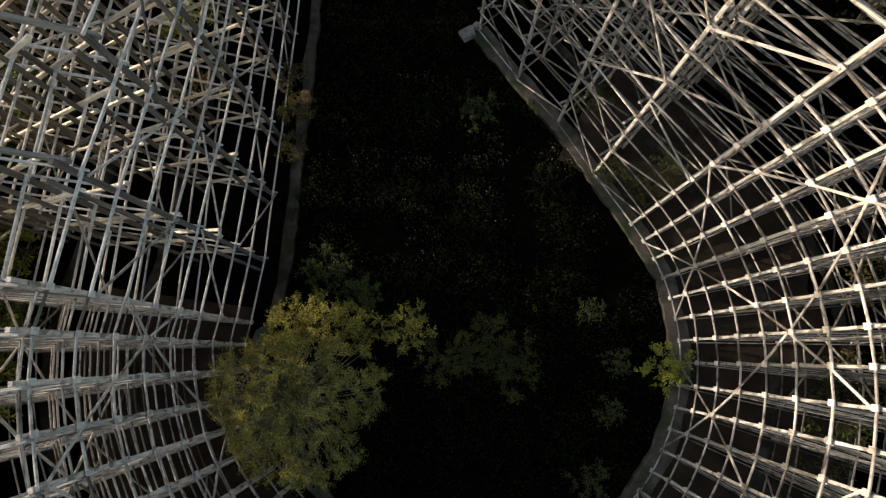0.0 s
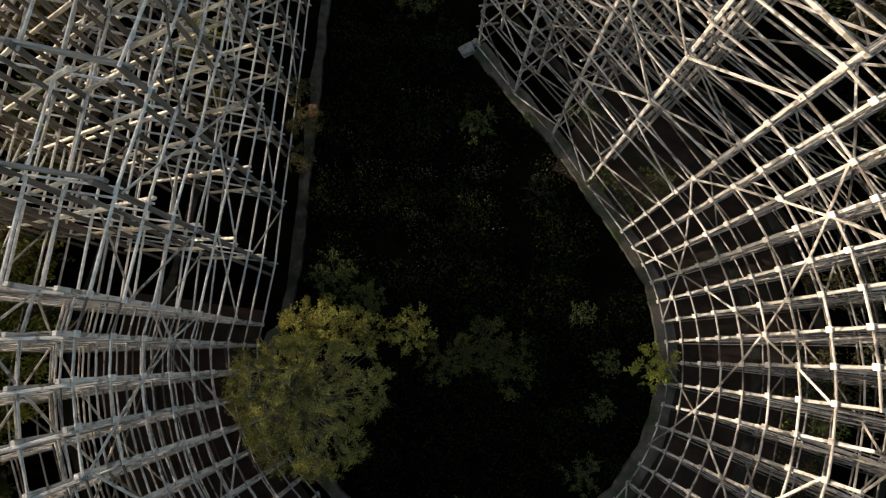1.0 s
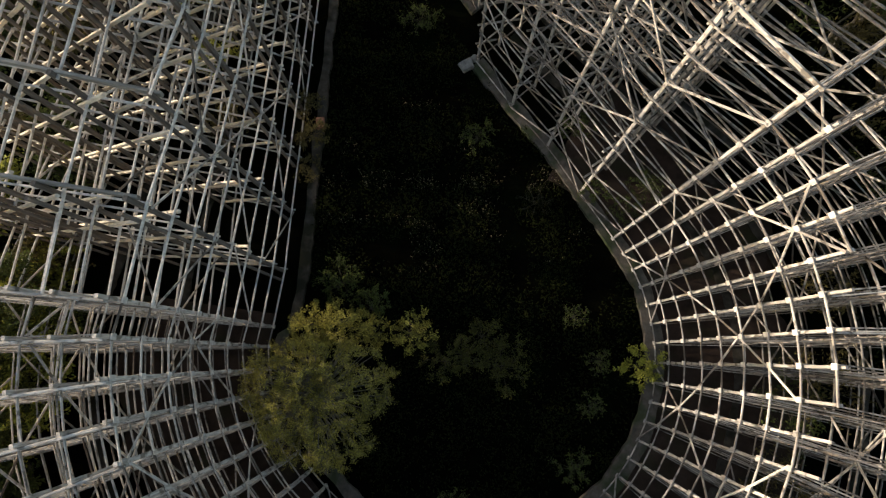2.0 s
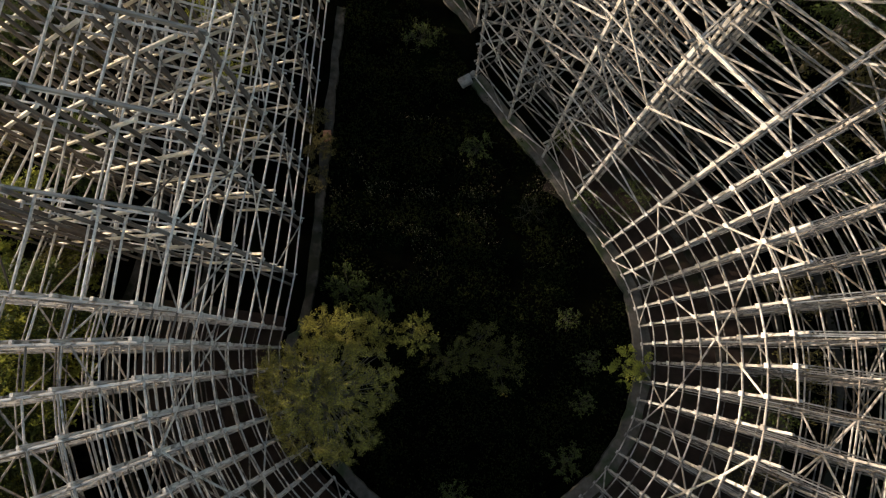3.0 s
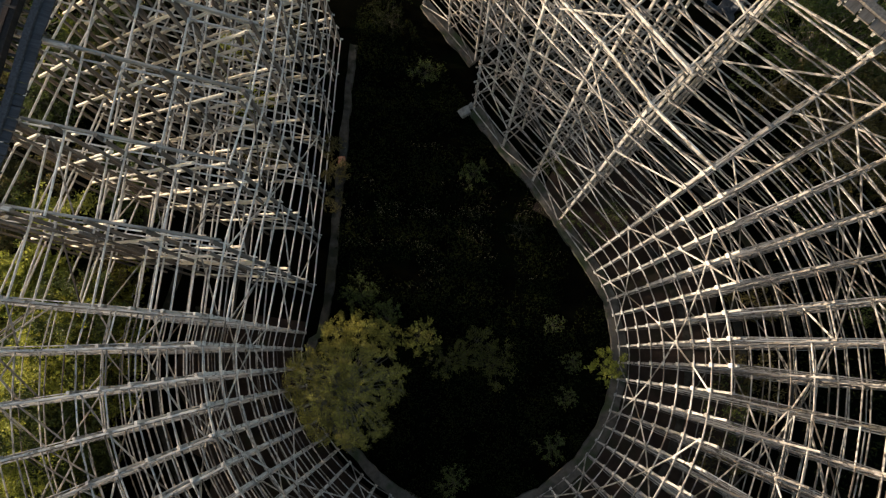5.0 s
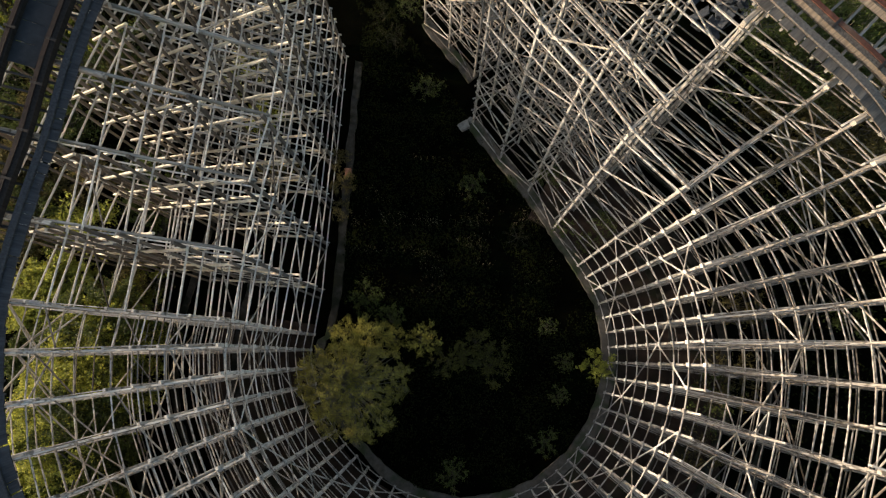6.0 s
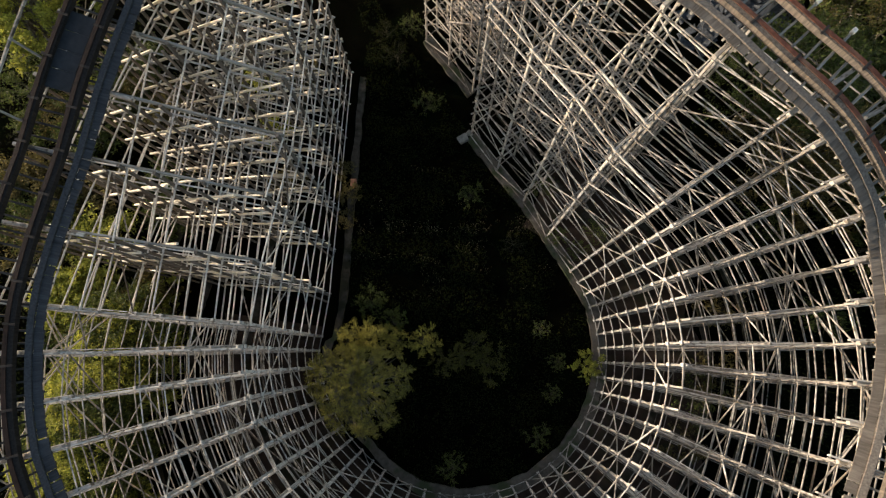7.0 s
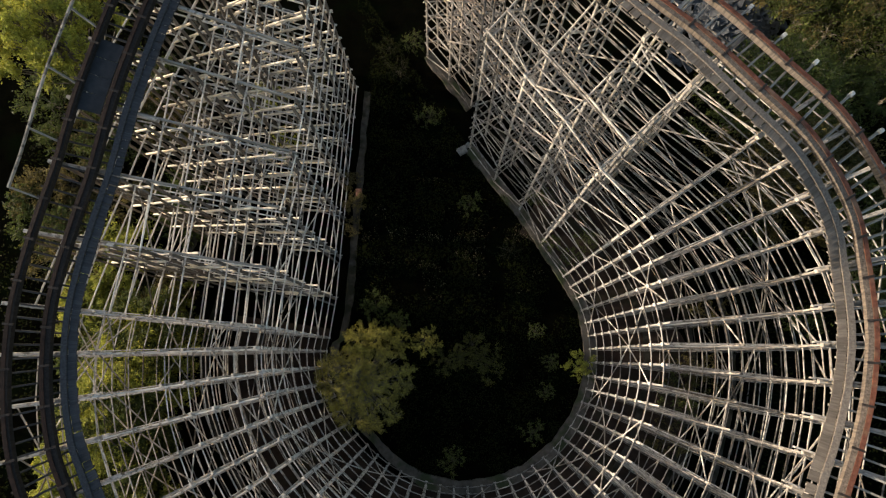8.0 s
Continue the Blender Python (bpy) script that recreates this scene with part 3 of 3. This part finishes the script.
def build_tree(name, at, height, spread, leaves, size, mat, label, seed, category="tree", squash=0.8):
    """A trunk, leaders that fork towards clumps on an uneven crown, fine twigs in each clump, and small leaves along the twigs."""
    rnd = random.Random(seed)
    tree = thing(name, at, label, category)
    at = Vector(at)
    r = 0.0175 * height + 0.004
    trunk, limbs, twigs = [], [], []
    p = at.copy()
    knots = [p]
    for k in range(4):
        q = p + Vector((rnd.uniform(-0.05, 0.05) * height, rnd.uniform(-0.05, 0.05) * height, height * 0.15))
        trunk.append((p, q, r * (1 - 0.18 * k), r * (0.82 - 0.18 * k)))
        p = q
        knots.append(p)
    clumps = max(18, min(260, leaves // 230))
    per = max(4, min(16, leaves // (clumps * 28)))
    each = max(3, leaves // (clumps * per))
    reach = spread * min(0.6, 2.2 / math.sqrt(clumps))
    centres = []
    for k in range(clumps):
        a = 2.4 * k + rnd.uniform(-0.5, 0.5)
        out = math.sqrt((k + 0.5) / clumps)
        swell = 1 + 0.38 * noise.noise((math.cos(a) * 1.4, math.sin(a) * 1.4, seed * 3.7))
        rise = math.sqrt(max(0.0, 1 - (out * 0.93) ** 2))
        c = at + Vector((math.cos(a) * out * spread * swell, math.sin(a) * out * spread * swell, height * (0.34 + 0.5 * rise * squash / 0.8 + rnd.uniform(-0.16, 0.1))))
        fork = knots[rnd.choice((2, 3, 4))].lerp(c, rnd.uniform(0.45, 0.65)) - Vector((0, 0, 0.05 * height))
        limbs.append((knots[rnd.choice((2, 3, 4))], fork, r * 0.42, r * 0.25))
        limbs.append((fork, c, r * 0.25, 0.006))
        for _ in range(per):
            d = Vector((rnd.gauss(0, 1) + 0.7 * math.cos(a) * out, rnd.gauss(0, 1) + 0.7 * math.sin(a) * out, rnd.gauss(0.35, 0.7))).normalized()
            e = c + d * reach * rnd.uniform(0.5, 1.15)
            twigs.append((c, e, 0.006, 0.002))
            for _ in range(each):
                f = c.lerp(e, rnd.uniform(0.2, 1.06))
                g = reach * 0.12
                centres.append(f + Vector((rnd.gauss(0, g), rnd.gauss(0, g), rnd.gauss(0, g))))
    bark = BARK if spread > 1.2 else TWIG
    part("trunk", limb_mesh(trunk), bark, tree)
    part("limb", limb_mesh(limbs + twigs), bark, tree)
    centres = [c if c.z > at.z + 0.05 else Vector((c.x, c.y, at.z + rnd.uniform(0.05, 0.3))) for c in centres]
    part("crown", leaf_mesh("crown", centres, size, mat, rnd), mat, tree)
    return tree


def tree(at, height, spread, leaves, size, mat, label, seed, name="tree", category="tree", squash=0.8):
    return build_tree(name, at, height, spread, leaves, size, mat, label, seed, category, squash)


def rubble(at, spread, count):
    """Broken slabs lying in a low heap, joined into one mesh."""
    rnd = random.Random(77)
    verts, faces = [], []
    for _ in range(count):
        x, y = rnd.gauss(0, spread), rnd.gauss(0, spread * 0.75)
        lift = 0.75 * math.exp(-(x * x + y * y) / (spread * spread * 2))
        w, d, t = rnd.uniform(0.15, 0.6), rnd.uniform(0.1, 0.35), rnd.uniform(0.03, 0.09)
        q = Euler((rnd.gauss(0, 0.35), rnd.gauss(0, 0.35), rnd.uniform(0, 6.28))).to_matrix()
        k = len(verts)
        for cz in (-t, t):
            for cx, cy in ((-w, -d), (w, -d * rnd.uniform(0.6, 1)), (w * rnd.uniform(0.6, 1), d), (-w * rnd.uniform(0.5, 1), d)):
                verts.append(tuple(Vector((at[0] + x, at[1] + y, 0.05 + lift * rnd.uniform(0.85, 1.0))) + q @ Vector((cx, cy, cz))))
        faces += [(k + 3, k + 2, k + 1, k), (k + 4, k + 5, k + 6, k + 7)]
        faces += [(k + e, k + (e + 1) % 4, k + 4 + (e + 1) % 4, k + 4 + e) for e in range(4)]
    me = bpy.data.meshes.new("rubble")
    me.from_pydata(verts, [], faces)
    me.materials.append(SLATE)
    tagged(part("rubble", me, SLATE, None), "blue-grey heap of broken slabs on the ground beside the track", "rubble", kind="stuff")


rubble((14.9, 17.4), 1.5, 260)

# inside the turn
tree((-3.6, -0.85, 0), 3.7, 1.85, 66000, 0.0195, AUTUMN, "yellow-green young tree growing inside the coaster turn", 3, "young_tree")
for k, (x, y, h, r, leaves) in enumerate(((-4.05, 0.95, 2.5, 0.55, 5000), (-3.1, 1.05, 2.6, 0.6, 6000), (-2.2, 0.9, 2.3, 0.42, 3200))):
    tree((x, y, 0), h, r, leaves, 0.024, AUTUMN, "yellow-green sapling beside the young tree", 5 + k, "sapling")
tree((-1.0, 0.8, 0), 2.2, 0.5, 3400, 0.026, AUTUMN, "yellow-green sapling standing in dark undergrowth", 9, "sapling")
tree((-2.3, 1.7, 0), 1.7, 0.5, 1800, 0.03, GREEN, "green sapling standing in dark undergrowth", 7, "sapling")
for k, (x, y, h, r, leaves, mat) in enumerate((
        (1.05, 0.75, 1.1, 0.55, 700, DIM_YELLOW), (0.5, 0.2, 1.3, 0.5, 700, DIM_YELLOW), (-0.1, 0.1, 1.0, 0.6, 800, DIM_YELLOW), (1.3, 0.1, 0.7, 0.4, 300, DIM_YELLOW), (-3.4, 2.5, 1.0, 0.6, 800, GREEN), (1.7, -0.1, 0.9, 0.7, 1100, DIM_YELLOW),
        (4.6, 0.0, 0.9, 0.35, 260, GREEN), (3.65, -2.95, 1.0, 0.45, 420, GREEN), (0.1, -4.1, 1.1, 0.5, 520, GREEN),
        (4.3, -1.3, 0.6, 0.35, 240, GREEN), (3.9, 1.4, 0.7, 0.35, 200, GREEN), (-4.6, 7.5, 1.0, 0.5, 900, OLIVE), (-4.7, 6.3, 0.8, 0.4, 500, OLIVE),
        (-4.9, 8.7, 0.9, 0.45, 600, OLIVE), (4.4, 7.8, 1.0, 0.5, 600, GREEN), (4.9, 5.5, 0.9, 0.4, 450, GREEN), (6.5, 5.6, 0.9, 0.5, 520, GREEN),
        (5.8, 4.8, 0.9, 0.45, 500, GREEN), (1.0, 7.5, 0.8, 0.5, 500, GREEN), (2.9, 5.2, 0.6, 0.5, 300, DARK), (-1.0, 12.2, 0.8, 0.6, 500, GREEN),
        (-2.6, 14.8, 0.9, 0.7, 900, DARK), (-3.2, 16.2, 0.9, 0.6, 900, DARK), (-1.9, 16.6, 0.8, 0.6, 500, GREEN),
        (-8.2, 10.4, 1.4, 0.8, 1300, YELLOW), (-9.2, 12.9, 1.5, 0.9, 1500, YELLOW), (-7.4, 7.9, 1.2, 0.7, 800, OLIVE), (-7.0, 13.6, 1.2, 0.8, 900, OLIVE))):
    tree((x, y, 0), h, r, leaves * 2, 0.032, mat, {"green_leaf": "small green shrub growing in dark soil", "dim_yellow_leaf": "dim yellow-green shrub in the shaded clearing", "dark_undergrowth_leaf": "low dark shrub in the shade of the trestle",
         "dry_olive_leaf": "dry olive shrub beside the concrete footing", "yellow_green_leaf": "yellow-green shrub lit by low sun"}[mat.name], 40 + k, "shrub", "shrub")
tree((5.75, -0.15, 0), 1.2, 0.55, 2200, 0.034, YELLOW, "yellow-green shrub leaning over the concrete footing", 9, "shrub", "shrub")

# outside the turn: low growth under the timber and trees beyond the track
spots = random.Random(21)
for k in range(44):
    a = radians(175 + 56 * k / 43 + spots.uniform(-4, 4))
    r = spots.uniform(13.6, 18.0)
    h = spots.uniform(1.7, 2.7) if r < 15.5 else spots.uniform(1.2, 2.1)
    tree((CENTRE.x + math.cos(a) * r, CENTRE.y + math.sin(a) * r, 0), h, h * 0.72, 13000, 0.055, YELLOW if spots.random() < 0.72 else GREEN,
         "yellow-green bushy tree growing under and beside the trestle", 100 + k, "bushy_tree")
for k in range(34):
    x, y = spots.uniform(-21, -12.6), spots.uniform(1.5, 15.5)
    h = spots.uniform(0.9, 1.7)
    tree((x, y, 0), h, h * 0.85, 2600, 0.065, (GREEN, YELLOW, OLIVE)[k % 3] if y < 7.5 else (GREEN, OLIVE, GREEN)[k % 3], "mixed green bush beyond the coaster track", 140 + k, "bush", "bush")
tree((-16.9, 13.7, 0), 8.4, 2.5, 26000, 0.075, YELLOW, "tall sunlit yellow-green tree beyond the track", 160)
for k in range(34):
    x, y = spots.uniform(13.2, 24), spots.uniform(2, 20)
    if x < 14.6 and y < 7:
        x += 2.0
    if x < 18.0 and y > 14.0:
        x += 3.5
    h = spots.uniform(3.8, 7.6)
    tree((x, y, 0), h, h * 0.4, 9000, 0.07, (GREEN, OLIVE, GREEN)[k % 3], "green broadleaf tree beyond the coaster track", 170 + k)
for k in range(12):
    a = radians(-70 + 90 * k / 11 + spots.uniform(-5, 5))
    r = spots.uniform(9.5, 16)
    h = spots.uniform(0.9, 1.8)
    tree((CENTRE.x + math.cos(a) * r, CENTRE.y + math.sin(a) * r, 0), h, h * 0.6, 900, 0.055, (OLIVE, GREEN)[k % 2], "low olive bush under the outer timber posts", 200 + k, "bush", "bush")


def inside(x, y):
    """Is a place on the open ground that the turn encloses?"""
    if (Vector((x, y)) - CENTRE).length < 5.6:
        return True
    if y > 0.6 and y < 25 and x > -4.7 + 0.03 * y - 0.3 * max(0, y - 16):
        return x < 4.4 - 0.62 * (y - 5.2) if y > 5 else x < 4.4
    return False


def undergrowth():
    rnd = random.Random(33)
    dark, pale = [], []
    while len(dark) < 32000:
        x, y = rnd.uniform(-7.5, 6.5), rnd.uniform(-5.5, 25)
        if not inside(x, y):
            continue
        thick = noise.noise((x * 0.7, y * 0.7, 5)) + 0.55 * noise.noise((x * 2.3, y * 2.3, 8))
        if thick < rnd.uniform(-0.5, 0.5):
            continue
        dark.append((x, y, 0.02 + max(0, thick) * rnd.uniform(0, 0.55)))
        streak = noise.noise((x * 0.5, y * 1.6, 11))
        if (streak > 0.2 and 2.8 < y < 9.5 and rnd.random() < 0.22) or (abs(y - 6.0 - 0.25 * noise.noise((x * 0.8, 0, 4))) < 0.3 and rnd.random() < 0.35):
            pale.append((x, y, 0.15 + rnd.uniform(0, 0.4)))
    outer = []
    while len(outer) < 30000:
        x, y = rnd.uniform(-22, 24), rnd.uniform(-10, 24)
        if -12.4 < x < 12.8 or noise.noise((x * 0.6, y * 0.6, 15)) < rnd.uniform(-0.6, 0.4):
            continue
        outer.append((x, y, 0.02 + rnd.uniform(0, 0.5)))
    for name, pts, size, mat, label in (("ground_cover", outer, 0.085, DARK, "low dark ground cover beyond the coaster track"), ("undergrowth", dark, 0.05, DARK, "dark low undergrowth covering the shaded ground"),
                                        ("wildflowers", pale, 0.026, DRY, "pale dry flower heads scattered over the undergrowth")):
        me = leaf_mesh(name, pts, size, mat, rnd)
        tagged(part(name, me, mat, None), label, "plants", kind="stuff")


undergrowth()
